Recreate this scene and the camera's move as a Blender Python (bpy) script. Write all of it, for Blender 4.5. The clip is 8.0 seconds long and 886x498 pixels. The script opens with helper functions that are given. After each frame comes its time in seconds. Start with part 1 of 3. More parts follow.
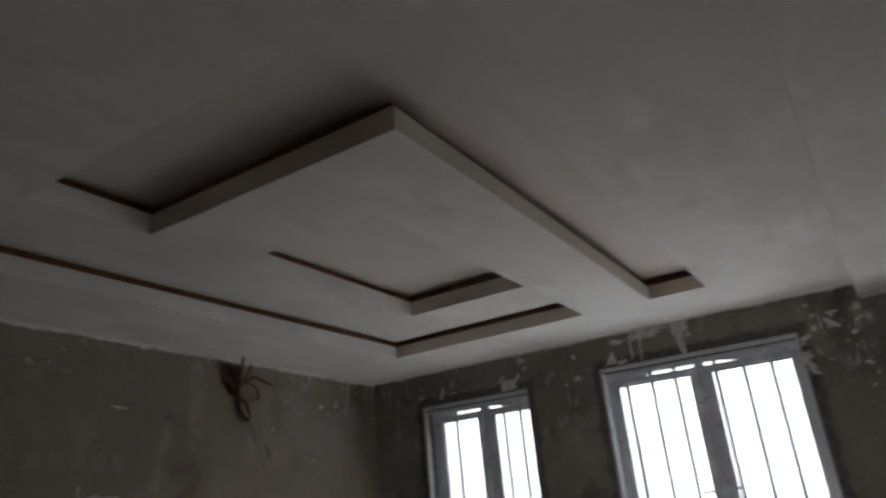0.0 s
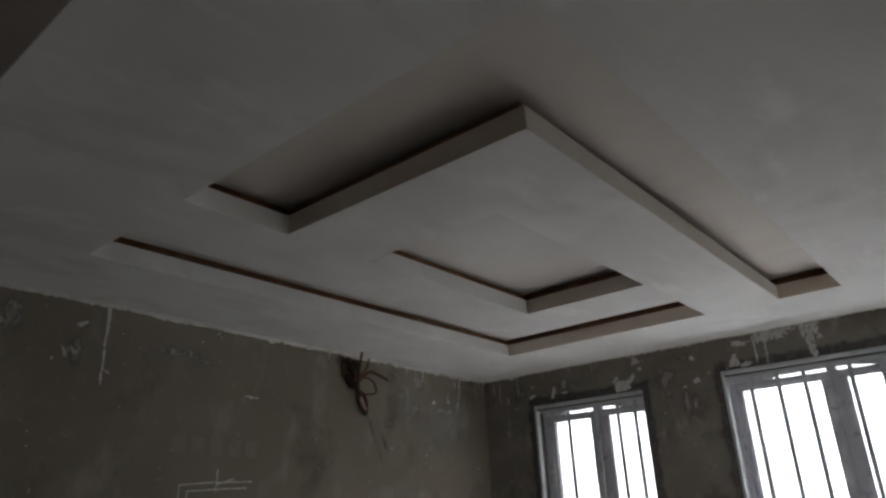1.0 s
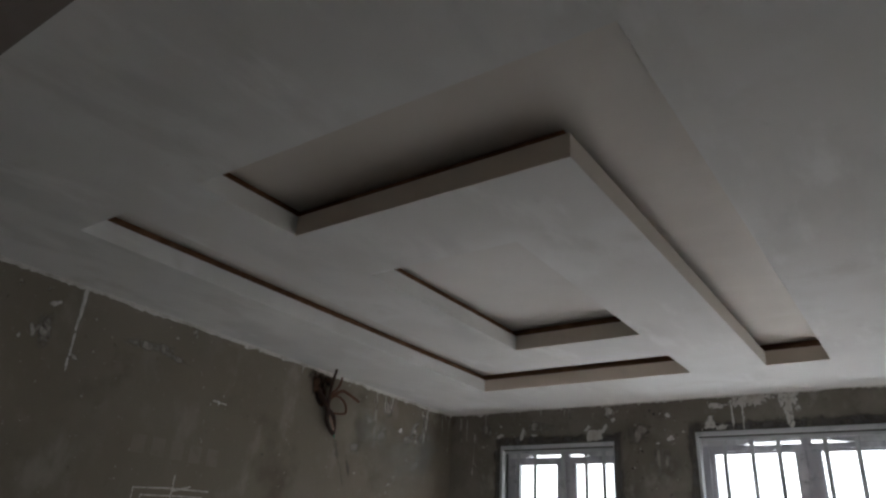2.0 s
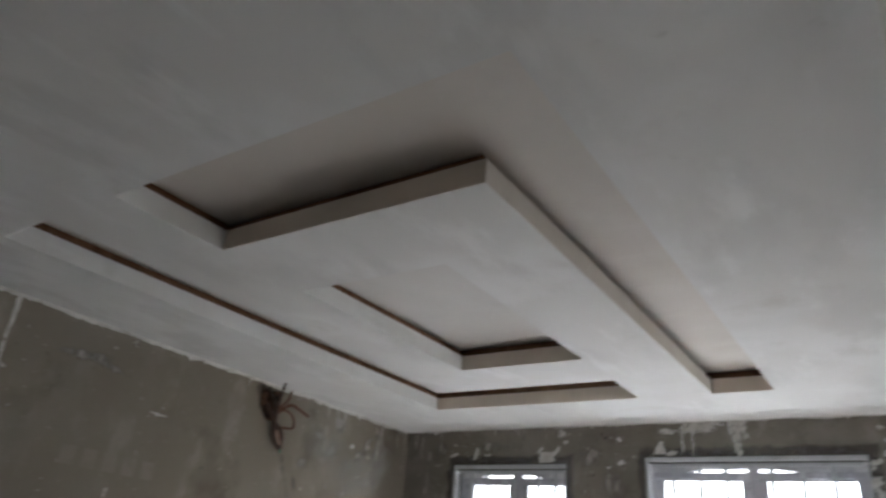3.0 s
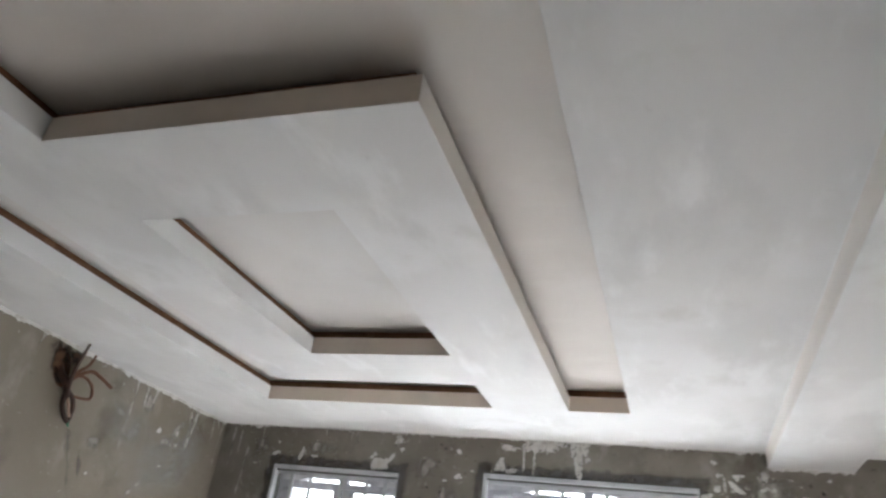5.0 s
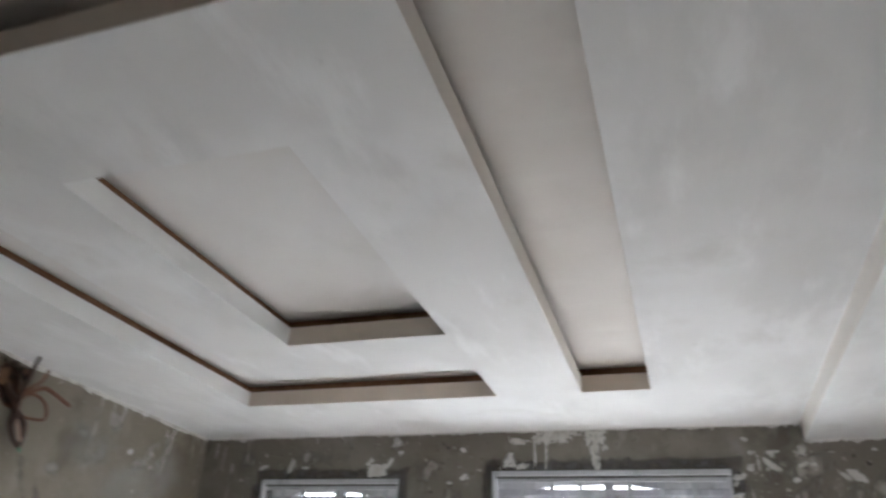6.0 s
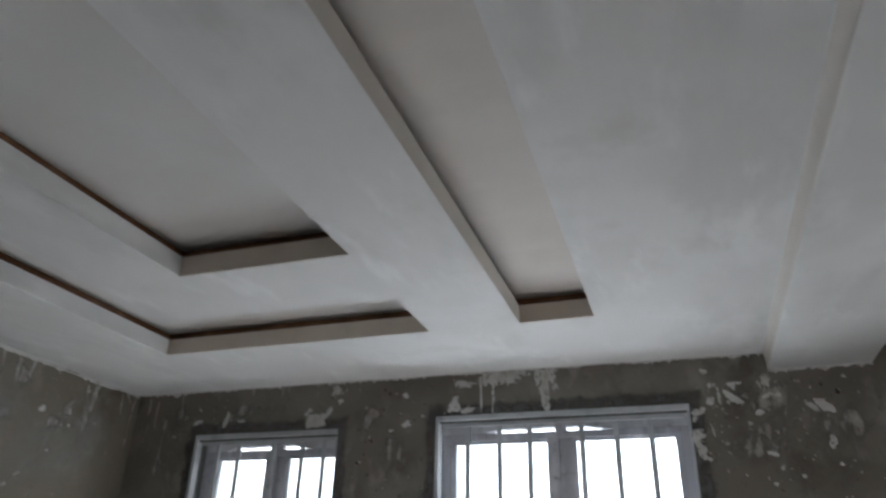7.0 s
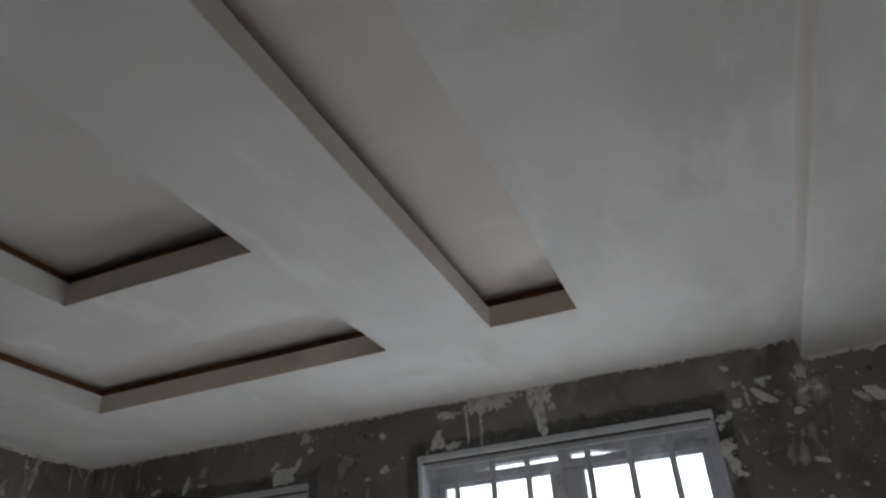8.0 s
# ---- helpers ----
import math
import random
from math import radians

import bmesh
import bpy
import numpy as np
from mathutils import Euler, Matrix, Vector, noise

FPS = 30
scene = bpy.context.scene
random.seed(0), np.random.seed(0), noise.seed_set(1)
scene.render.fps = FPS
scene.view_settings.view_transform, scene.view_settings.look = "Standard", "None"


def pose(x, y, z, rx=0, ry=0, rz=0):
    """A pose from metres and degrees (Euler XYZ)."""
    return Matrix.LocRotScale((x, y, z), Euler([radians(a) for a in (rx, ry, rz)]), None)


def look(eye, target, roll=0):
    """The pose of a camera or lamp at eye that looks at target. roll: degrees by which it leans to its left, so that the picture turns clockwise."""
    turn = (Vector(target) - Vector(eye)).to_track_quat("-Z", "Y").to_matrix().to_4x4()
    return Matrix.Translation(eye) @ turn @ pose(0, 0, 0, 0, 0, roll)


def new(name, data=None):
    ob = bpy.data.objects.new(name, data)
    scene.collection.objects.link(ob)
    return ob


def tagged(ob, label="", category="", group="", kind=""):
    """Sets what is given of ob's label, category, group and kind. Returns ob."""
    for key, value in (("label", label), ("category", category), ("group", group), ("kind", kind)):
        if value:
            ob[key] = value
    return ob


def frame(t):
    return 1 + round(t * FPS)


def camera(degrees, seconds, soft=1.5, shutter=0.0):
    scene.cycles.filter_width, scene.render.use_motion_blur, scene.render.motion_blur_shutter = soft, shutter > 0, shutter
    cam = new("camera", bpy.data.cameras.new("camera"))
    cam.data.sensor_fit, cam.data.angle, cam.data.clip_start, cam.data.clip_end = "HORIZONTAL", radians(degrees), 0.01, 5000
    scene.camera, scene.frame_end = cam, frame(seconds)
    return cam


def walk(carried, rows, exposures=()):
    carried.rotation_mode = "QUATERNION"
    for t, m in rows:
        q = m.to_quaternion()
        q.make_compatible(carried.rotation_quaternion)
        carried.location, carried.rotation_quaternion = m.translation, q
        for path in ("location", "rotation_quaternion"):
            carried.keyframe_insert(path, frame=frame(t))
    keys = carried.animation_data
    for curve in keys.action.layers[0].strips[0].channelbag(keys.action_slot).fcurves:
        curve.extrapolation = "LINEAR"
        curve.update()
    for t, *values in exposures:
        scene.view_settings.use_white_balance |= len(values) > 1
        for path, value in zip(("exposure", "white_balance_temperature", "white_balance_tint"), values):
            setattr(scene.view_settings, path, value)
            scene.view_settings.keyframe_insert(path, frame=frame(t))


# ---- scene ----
cam = camera(65.9, 8.0, soft=2.4, shutter=0.5)
PATH = [
    (0, (0.054, -0.195, 1.508), (-0.904, 1.409, 2.224), -5.4),
    (0.2, (0.063, -0.206, 1.51), (-0.967, 1.349, 2.233), -6.2),
    (0.5, (0.054, -0.233, 1.508), (-1.038, 1.276, 2.237), -5.1),
    (0.7, (0.045, -0.234, 1.5), (-1.096, 1.239, 2.225), -4.2),
    (1, (-0.023, -0.292, 1.502), (-1.21, 1.143, 2.232), -2.5),
    (1.2, (-0.081, -0.332, 1.483), (-1.224, 1.114, 2.259), -3.1),
    (1.5, (-0.203, -0.385, 1.496), (-1.304, 1.075, 2.305), 0.6),
    (1.7, (-0.282, -0.369, 1.495), (-1.356, 1.111, 2.306), 2.6),
    (2.8, (-0.095, -0.224, 1.502), (-1.202, 1.219, 2.333), 5.2),
    (3, (-0.054, -0.184, 1.563), (-1.105, 1.291, 2.411), 5.1),
    (3.2, (-0.039, -0.177, 1.551), (-1.001, 1.341, 2.429), 6.5),
    (3.5, (-0.06, -0.172, 1.553), (-0.927, 1.396, 2.443), 9.0),
    (3.7, (-0.152, -0.139, 1.554), (-0.934, 1.459, 2.468), 11.0),
    (4, (-0.282, -0.132, 1.533), (-0.898, 1.515, 2.487), 11.4),
    (4.2, (-0.369, -0.084, 1.556), (-0.897, 1.591, 2.513), 11.8),
    (4.5, (-0.426, -0.041, 1.551), (-0.932, 1.636, 2.516), 10.1),
    (4.7, (-0.44, 0.034, 1.547), (-1.01, 1.709, 2.479), 10.0),
    (5.8, (-0.592, 0.574, 1.565), (-1.279, 2.197, 2.51), 3.7),
    (6, (-0.617, 0.656, 1.556), (-1.21, 2.305, 2.52), 3.5),
    (6.2, (-0.656, 0.749, 1.548), (-1.19, 2.435, 2.481), 3.7),
    (6.5, (-0.587, 0.929, 1.553), (-1.1, 2.631, 2.47), 0.3),
    (6.8, (-0.474, 1.095, 1.551), (-1.026, 2.789, 2.46), -0.7),
    (7, (-0.399, 1.222, 1.535), (-0.989, 2.916, 2.42), 1.5),
    (7.2, (-0.36, 1.347, 1.531), (-0.947, 3.052, 2.395), 1.4),
    (7.5, (-0.352, 1.555, 1.506), (-0.957, 3.21, 2.452), 0.5),
    (7.7, (-0.336, 1.694, 1.519), (-0.941, 3.304, 2.541), -1.5),
    (8, (-0.306, 1.919, 1.56), (-0.928, 3.518, 2.587), -3.5),
]
EXPOSURE = [(0, -1.17, 6500, 10), (0.7, -0.97, 6500, 9.5), (1.7, -0.87, 6500, 9.5), (2.8, -0.12, 6350, 9.5), (3.5, 0.30, 6350, 9.3), (4.0, 0.50, 6350, 9.4), (4.5, 0.82, 6350, 9.5),
            (6.0, 0.41, 6300, 9.3), (6.5, 0.11, 6200, 8.8), (7.0, -0.50, 6100, 7.5), (7.5, -0.96, 6250, 8.5), (8.0, -1.06, 6300, 8.3)]
walk(cam, [(t, look(eye, target, roll)) for t, eye, target, roll in PATH], EXPOSURE)


# ---- light ----
world = bpy.data.worlds.new("overcast_sky")
scene.world = world
world.use_nodes = True
wn = world.node_tree.nodes
sky = wn.new("ShaderNodeTexSky")
sky.sky_type = "NISHITA"
sky.sun_disc = False
sky.sun_elevation = radians(58)
sky.sun_rotation = radians(117)
sky.air_density, sky.dust_density = 1.0, 5.0
wn["Background"].inputs["Strength"].default_value = 0.15
world.node_tree.links.new(sky.outputs["Color"], wn["Background"].inputs["Color"])

sun = new("sun", bpy.data.lights.new("sun", "SUN"))
sun.data.energy, sun.data.angle, sun.data.color = 5.0, radians(12), (1.0, 0.96, 0.9)
sun.matrix_world = look((5, -2.5, 9), (0, 0, 0))


def sky_lamp(name, x0, x1, y, z0, z1, power, dip, spread=180):
    """Daylight that enters through an opening, dip metres down for each metre that it comes in."""
    lamp = new(name, bpy.data.lights.new(name, "AREA"))
    lamp.data.shape, lamp.data.size, lamp.data.size_y = "RECTANGLE", x1 - x0, z1 - z0
    lamp.data.energy, lamp.data.color, lamp.data.spread = power, (0.835, 0.905, 1.0), radians(spread)
    lamp.matrix_world = look(((x0 + x1) / 2, y, (z0 + z1) / 2), ((x0 + x1) / 2, y - 1, (z0 + z1) / 2 - dip))
    return lamp


# ---- materials ----
def material(name, rough=0.8, metal=0.0):
    m = bpy.data.materials.new(name)
    m.use_nodes = True
    b = m.node_tree.nodes["Principled BSDF"]
    b.inputs["Roughness"].default_value = rough
    b.inputs["Metallic"].default_value = metal
    return m, m.node_tree.nodes, m.node_tree.links, b


def noise_fac(nodes, links, scale, detail, lo, hi, coord, stretch=(1, 1, 1), rough=0.55):
    mp = nodes.new("ShaderNodeMapping")
    mp.inputs["Scale"].default_value = stretch
    links.new(coord, mp.inputs["Vector"])
    n = nodes.new("ShaderNodeTexNoise")
    n.inputs["Scale"].default_value, n.inputs["Detail"].default_value = scale, detail
    n.inputs["Roughness"].default_value = rough
    links.new(mp.outputs["Vector"], n.inputs["Vector"])
    r = nodes.new("ShaderNodeMapRange")
    r.inputs["From Min"].default_value, r.inputs["From Max"].default_value = lo, hi
    r.interpolation_type = "SMOOTHSTEP"
    links.new(n.outputs["Fac"], r.inputs["Value"])
    return r.outputs["Result"]


def mixed(nodes, links, fac, a, b):
    mx = nodes.new("ShaderNodeMix")
    mx.data_type = "RGBA"
    links.new(fac, mx.inputs["Factor"])
    for socket, value in ((mx.inputs["A"], a), (mx.inputs["B"], b)):
        if isinstance(value, tuple):
            socket.default_value = (*value, 1)
        else:
            links.new(value, socket)
    return mx.outputs["Result"]


def surface(name, base, spots=(), rough=0.85, metal=0.0, bump=(), strength=0.3, depth=0.004):
    """spots: (colour, scale, detail, lo, hi, stretch); bump: (scale, detail, weight)."""
    m, nodes, links, b = material(name, rough, metal)
    coord = nodes.new("ShaderNodeTexCoord").outputs["Object"]
    colour = base
    for tint, scale, detail, lo, hi, stretch in spots:
        colour = mixed(nodes, links, noise_fac(nodes, links, scale, detail, lo, hi, coord, stretch), colour, tint)
    if isinstance(colour, tuple):
        b.inputs["Base Color"].default_value = (*colour, 1)
    else:
        links.new(colour, b.inputs["Base Color"])
    height = None
    for scale, detail, weight in bump:
        h = noise_fac(nodes, links, scale, detail, 0.2, 0.8, coord)
        mul = nodes.new("ShaderNodeMath")
        mul.operation = "MULTIPLY_ADD"
        links.new(h, mul.inputs[0])
        mul.inputs[1].default_value = weight
        if height is None:
            mul.inputs[2].default_value = 0.0
        else:
            links.new(height, mul.inputs[2])
        height = mul.outputs["Value"]
    if height is not None:
        bp = nodes.new("ShaderNodeBump")
        bp.inputs["Strength"].default_value, bp.inputs["Distance"].default_value = strength, depth
        links.new(height, bp.inputs["Height"])
        links.new(bp.outputs["Normal"], b.inputs["Normal"])
    return m


E1 = (1, 1, 1)
PLASTER_WHITE = surface("white_gypsum_paint", (0.74, 0.735, 0.72),
    [((0.79, 0.79, 0.78), 1.3, 3, 0.46, 0.60, E1), ((0.685, 0.68, 0.665), 2.3, 6, 0.50, 0.64, (1, 0.45, 1)), ((0.66, 0.65, 0.62), 2.6, 5, 0.56, 0.82, E1),
     ((0.82, 0.82, 0.81), 6.0, 4, 0.55, 0.75, (1, 0.35, 1)), ((0.62, 0.61, 0.59), 9.0, 4, 0.68, 0.86, E1)],
    rough=0.9, bump=[(7, 4, 1.0), (40, 3, 0.25)], strength=0.25, depth=0.006)
RENDER_GREY = surface("cement_render", (0.184, 0.160, 0.122),
    [((0.212, 0.190, 0.152), 0.9, 4, 0.42, 0.70, E1), ((0.108, 0.090, 0.064), 1.9, 6, 0.50, 0.76, E1),
     ((0.225, 0.205, 0.168), 5.0, 8, 0.54, 0.80, (1, 1, 0.7)), ((0.080, 0.069, 0.052), 22, 4, 0.66, 0.84, E1),
     ((0.33, 0.31, 0.265), 34, 5, 0.65, 0.74, E1), ((0.25, 0.232, 0.192), 3.4, 9, 0.56, 0.74, (1, 1, 0.6))],
    rough=0.92, bump=[(5, 6, 1.0), (22, 6, 0.35)], strength=0.4, depth=0.008)
RENDER_FAR = surface("grey_cement_render", (0.172, 0.154, 0.126),
    [((0.228, 0.211, 0.180), 1.6, 5, 0.44, 0.66, E1), ((0.110, 0.097, 0.076), 3.1, 6, 0.50, 0.72, E1),
     ((0.265, 0.253, 0.225), 9.0, 7, 0.56, 0.76, (1, 1, 0.6)), ((0.068, 0.060, 0.048), 24, 4, 0.62, 0.78, E1),
     ((0.32, 0.31, 0.28), 38, 5, 0.67, 0.77, E1)],
    rough=0.92, bump=[(5, 6, 1.0), (22, 6, 0.35)], strength=0.45, depth=0.008)
# Warm tan that puts floor light and shade into the risers' colour
RISER_SHADE = surface("beige_riser_shade", (0.705, 0.615, 0.525),
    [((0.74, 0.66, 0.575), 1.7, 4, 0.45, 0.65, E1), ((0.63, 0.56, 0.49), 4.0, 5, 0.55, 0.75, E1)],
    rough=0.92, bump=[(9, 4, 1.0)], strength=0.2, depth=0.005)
RAW_GYPSUM_LIGHT = surface("off_white_gypsum", (0.712, 0.692, 0.662),
    [((0.737, 0.725, 0.703), 1.5, 4, 0.42, 0.68, E1), ((0.68, 0.662, 0.633), 2.2, 5, 0.50, 0.80, E1), ((0.74, 0.72, 0.69), 9, 4, 0.55, 0.80, (0.35, 1, 1))],
    rough=0.92, bump=[(9, 4, 1.0)], strength=0.2, depth=0.005)
# Beige of the outer channel, deepened to hold the brown shade there
BEIGE_SKIM_SHADE = surface("beige_skim_shade", (0.705, 0.664, 0.614),
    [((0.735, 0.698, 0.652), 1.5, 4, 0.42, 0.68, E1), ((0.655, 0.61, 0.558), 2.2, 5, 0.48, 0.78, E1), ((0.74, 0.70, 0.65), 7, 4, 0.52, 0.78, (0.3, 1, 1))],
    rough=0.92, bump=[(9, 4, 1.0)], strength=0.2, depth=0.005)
DARK_STRIP = surface("head_shadow_dark_reveal", (0.108, 0.106, 0.100),
    [((0.15, 0.147, 0.138), 3.5, 5, 0.45, 0.7, E1), ((0.07, 0.072, 0.07), 12, 5, 0.55, 0.75, E1)],
    rough=0.9, bump=[(25, 5, 1.0)], strength=0.5, depth=0.004)


def broken(name, base, tint, lo, hi, scale=26, rim=0.22, stretch=E1):
    """Dried plaster that has partly flaked or been wiped away, so that the wall shows through it."""
    m = surface(name, base, [(tint, 14, 4, 0.42, 0.7, E1)], rough=0.92, bump=[(50, 4, 1.0)], strength=0.5, depth=0.003)
    nodes, links = m.node_tree.nodes, m.node_tree.links
    coord = nodes.new("ShaderNodeTexCoord").outputs["Object"]
    grain = noise_fac(nodes, links, scale, 6, 0.0, 1.0, coord, stretch, rough=0.65)
    grain.node.interpolation_type = "LINEAR"
    thin = nodes.new("ShaderNodeAttribute")
    thin.attribute_name = "thin"
    left = nodes.new("ShaderNodeMath")
    left.operation = "MULTIPLY_ADD"
    links.new(thin.outputs["Fac"], left.inputs[0])
    left.inputs[1].default_value = -rim
    links.new(grain, left.inputs[2])
    r = nodes.new("ShaderNodeMapRange")
    r.inputs["From Min"].default_value, r.inputs["From Max"].default_value = lo, hi
    r.interpolation_type = "SMOOTHSTEP"
    links.new(left.outputs["Value"], r.inputs["Value"])
    links.new(r.outputs["Result"], nodes["Principled BSDF"].inputs["Alpha"])
    return m


FRESH = broken("fresh_grey_mortar", (0.150, 0.148, 0.142), (0.112, 0.110, 0.105), 0.15, 0.75, 12, 0.5)
SPLASH = broken("gypsum_splash", (0.60, 0.59, 0.56), (0.44, 0.42, 0.38), 0.33, 0.44, 36, 0.12)
SOLID = broken("thick_gypsum_splash", (0.60, 0.59, 0.56), (0.50, 0.48, 0.44), 0.10, 0.26, 26, 0.10)
SMEAR = broken("thin_gypsum_smear", (0.46, 0.44, 0.395), (0.34, 0.32, 0.28), 0.34, 0.58)
WIPE = broken("wiped_gypsum_film", (0.45, 0.43, 0.385), (0.36, 0.34, 0.295), 0.22, 0.78, 20, 0.40, (1, 1, 0.45))
# Pale patches that paint window light onto the side wall near the corner
PALE_LIGHT = broken("pale_wall_light", (0.56, 0.545, 0.50), (0.48, 0.465, 0.42), 0.10, 1.15, 7, 0.40)
EDGE = surface("plaster_foot", (0.62, 0.61, 0.58), [((0.42, 0.40, 0.36), 14, 4, 0.45, 0.7, E1)], rough=0.9, bump=[(50, 4, 1.0)], strength=0.5, depth=0.003)
CONCRETE = surface("concrete_screed", (0.295, 0.256, 0.232), [((0.225, 0.195, 0.174), 1.5, 6, 0.45, 0.7, E1)],
    rough=0.9, bump=[(20, 5, 1.0)], strength=0.4)
STEEL = surface("primed_steel", (0.50, 0.515, 0.53), [((0.34, 0.35, 0.36), 9, 5, 0.5, 0.75, E1)],
    rough=0.55, bump=[(60, 3, 1.0)], strength=0.15, depth=0.002)
ALU = surface("dusty_aluminium", (0.45, 0.447, 0.485), [((0.66, 0.65, 0.675), 8, 6, 0.48, 0.66, (1, 1, 0.35)), ((0.25, 0.245, 0.27), 15, 4, 0.55, 0.75, E1)],
    rough=0.55, metal=0.0, bump=[(40, 3, 1.0)], strength=0.1, depth=0.002)
EARTH = surface("pale_sandy_ground", (0.46, 0.44, 0.41), [((0.36, 0.345, 0.32), 0.8, 6, 0.45, 0.7, E1)],
    rough=0.95, bump=[(12, 5, 1.0)], strength=0.4)
CABLE_BROWN = surface("brown_cable_sheath", (0.100, 0.043, 0.020), [((0.135, 0.066, 0.034), 30, 3, 0.5, 0.7, E1)], rough=0.9)
CABLE_DARK = surface("dark_cable_sheath", (0.042, 0.020, 0.011), [((0.075, 0.036, 0.019), 25, 3, 0.5, 0.7, E1)], rough=0.8)
HOLLOW = surface("broken_blockwork", (0.088, 0.040, 0.016), [((0.020, 0.010, 0.005), 18, 5, 0.45, 0.65, E1)],
    rough=0.95, bump=[(30, 5, 1.0)], strength=0.8, depth=0.01)
BURNT = broken("dark_broken_edge", (0.042, 0.020, 0.009), (0.085, 0.042, 0.018), 0.02, 0.60, 14, 0.50)
PIT = surface("pitted_render", (0.045, 0.041, 0.034), [((0.075, 0.068, 0.056), 40, 3, 0.45, 0.65, E1)], rough=0.95)
RUN = broken("gypsum_run", (0.43, 0.417, 0.378), (0.30, 0.287, 0.25), 0.14, 0.52, 26, 0.24, (1, 1, 0.4))
DAMP = broken("damp_filled_chase", (0.072, 0.058, 0.042), (0.10, 0.085, 0.065), 0.10, 1.10, 14, 0.55)
# Brown that puts the shadow gap's darkness into the colour of added boards
GAP_SHADE = surface("gap_shade_brown", (0.19, 0.092, 0.046), [((0.25, 0.13, 0.07), 8, 4, 0.45, 0.7, E1)], rough=0.95)
REVEAL = surface("smeared_reveal_plaster", (0.52, 0.52, 0.54), [((0.68, 0.68, 0.69), 6, 5, 0.48, 0.68, E1), ((0.38, 0.38, 0.40), 11, 5, 0.54, 0.72, E1)],
    rough=0.85, bump=[(30, 5, 1.0)], strength=0.4)
WIRE_PALE = surface("pale_copper", (0.30, 0.19, 0.135), rough=0.6)
WIRE_GREEN = surface("green_tape", (0.03, 0.16, 0.09), rough=0.5)
CHALK_BAR = surface("rubbed_chalk", (0.220, 0.197, 0.158), [((0.198, 0.176, 0.138), 14, 4, 0.42, 0.7, E1)], rough=0.92)
CHALK = broken("chalk_line", (0.50, 0.48, 0.43), (0.36, 0.345, 0.30), 0.24, 0.50, 50)
glass, gn, gl, gb = material("window_glass", 0.03)
gb.inputs["Base Color"].default_value = (0.97, 0.985, 0.98, 1)
gb.inputs["Transmission Weight"].default_value = 1.0
gb.inputs["IOR"].default_value = 1.45


# ---- mesh helpers ----
def mesh_object(name, bm, mat, parent=None, label="", smooth=False):
    bmesh.ops.recalc_face_normals(bm, faces=bm.faces)
    me = bpy.data.meshes.new(name)
    bm.to_mesh(me)
    bm.free()
    me.materials.append(mat)
    if smooth:
        for p in me.polygons:
            p.use_smooth = True
    ob = new(name, me)
    if parent is not None:
        ob.parent = parent
    if label:
        ob["label"] = label
    return ob


def part(name, bm, mat, parent, label="", smooth=False):
    return mesh_object(name, bm, mat, parent, label, smooth)


def empty(name, at, label, category, group=""):
    ob = new(name)
    ob.location = at
    ob.empty_display_size = 0.05
    bpy.context.view_layer.update()
    return tagged(ob, label, category, group)


def box(bm, x0, x1, y0, y1, z0, z1, bevel=0.0):
    """Adds a box to bm, with bevelled edges where bevel is given."""
    v = [bm.verts.new((x, y, z)) for x in (x0, x1) for y in (y0, y1) for z in (z0, z1)]
    fs = [bm.faces.new([v[i] for i in f]) for f in ((0, 1, 3, 2), (4, 6, 7, 5), (0, 4, 5, 1), (2, 3, 7, 6), (0, 2, 6, 4), (1, 5, 7, 3))]
    if bevel:
        es = list({e for f in fs for e in f.edges})
        bmesh.ops.bevel(bm, geom=es, offset=bevel, segments=2, affect="EDGES", profile=0.5)
    return bm


def boxed(*a):
    return box(bmesh.new(), *a)


def slab_with_holes(us, vs, hole, w0, w1, place):
    """A slab over the grid us x vs between w0 and w1, without the cells for which hole(u, v) holds. place(u, v, w) gives the point."""
    bm = bmesh.new()
    pts = {}

    def vert(i, j, k):
        if (i, j, k) not in pts:
            pts[i, j, k] = bm.verts.new(place(us[i], vs[j], (w0, w1)[k]))
        return pts[i, j, k]

    solid = {(i, j) for i in range(len(us) - 1) for j in range(len(vs) - 1)
             if not hole((us[i] + us[i + 1]) / 2, (vs[j] + vs[j + 1]) / 2)}
    for i, j in solid:
        for k in (0, 1):
            bm.faces.new([vert(i, j, k), vert(i + 1, j, k), vert(i + 1, j + 1, k), vert(i, j + 1, k)])
        for di, dj, a, b in ((-1, 0, (i, j), (i, j + 1)), (1, 0, (i + 1, j), (i + 1, j + 1)), (0, -1, (i, j), (i + 1, j)), (0, 1, (i, j + 1), (i + 1, j + 1))):
            if (i + di, j + dj) not in solid:
                bm.faces.new([vert(*a, 0), vert(*b, 0), vert(*b, 1), vert(*a, 1)])
    return bm


def soften(ob, width, segments=2):
    m = ob.modifiers.new("soft_edges", "BEVEL")
    m.width, m.segments, m.limit_method, m.angle_limit = width, segments, "ANGLE", radians(50)
    return ob


# ---- plan ----
ZC = 2.75                    # lower ceiling
ZLIP, ZUP = 2.848, 2.903     # top of the hung ceiling's lip, upper ceiling
YW, WALL = 5.285, 0.23       # window wall, its thickness
NEAR = 0.12                  # inner edge of the lintel that the camera comes from
BX0, BX1, BZ = 0.106, 0.622, 2.655   # white beam
X_END, Y_BACK = 3.6, -3.2    # closing walls


def left_x(y):
    """The left wall stands a little out of square."""
    return -3.985 - 0.042 * (y - 1.0)


# ---- structure ----
WINDOWS = [(-3.597, -2.503, 0.90, 2.440), (-1.828, -0.328, 0.90, 2.486)]


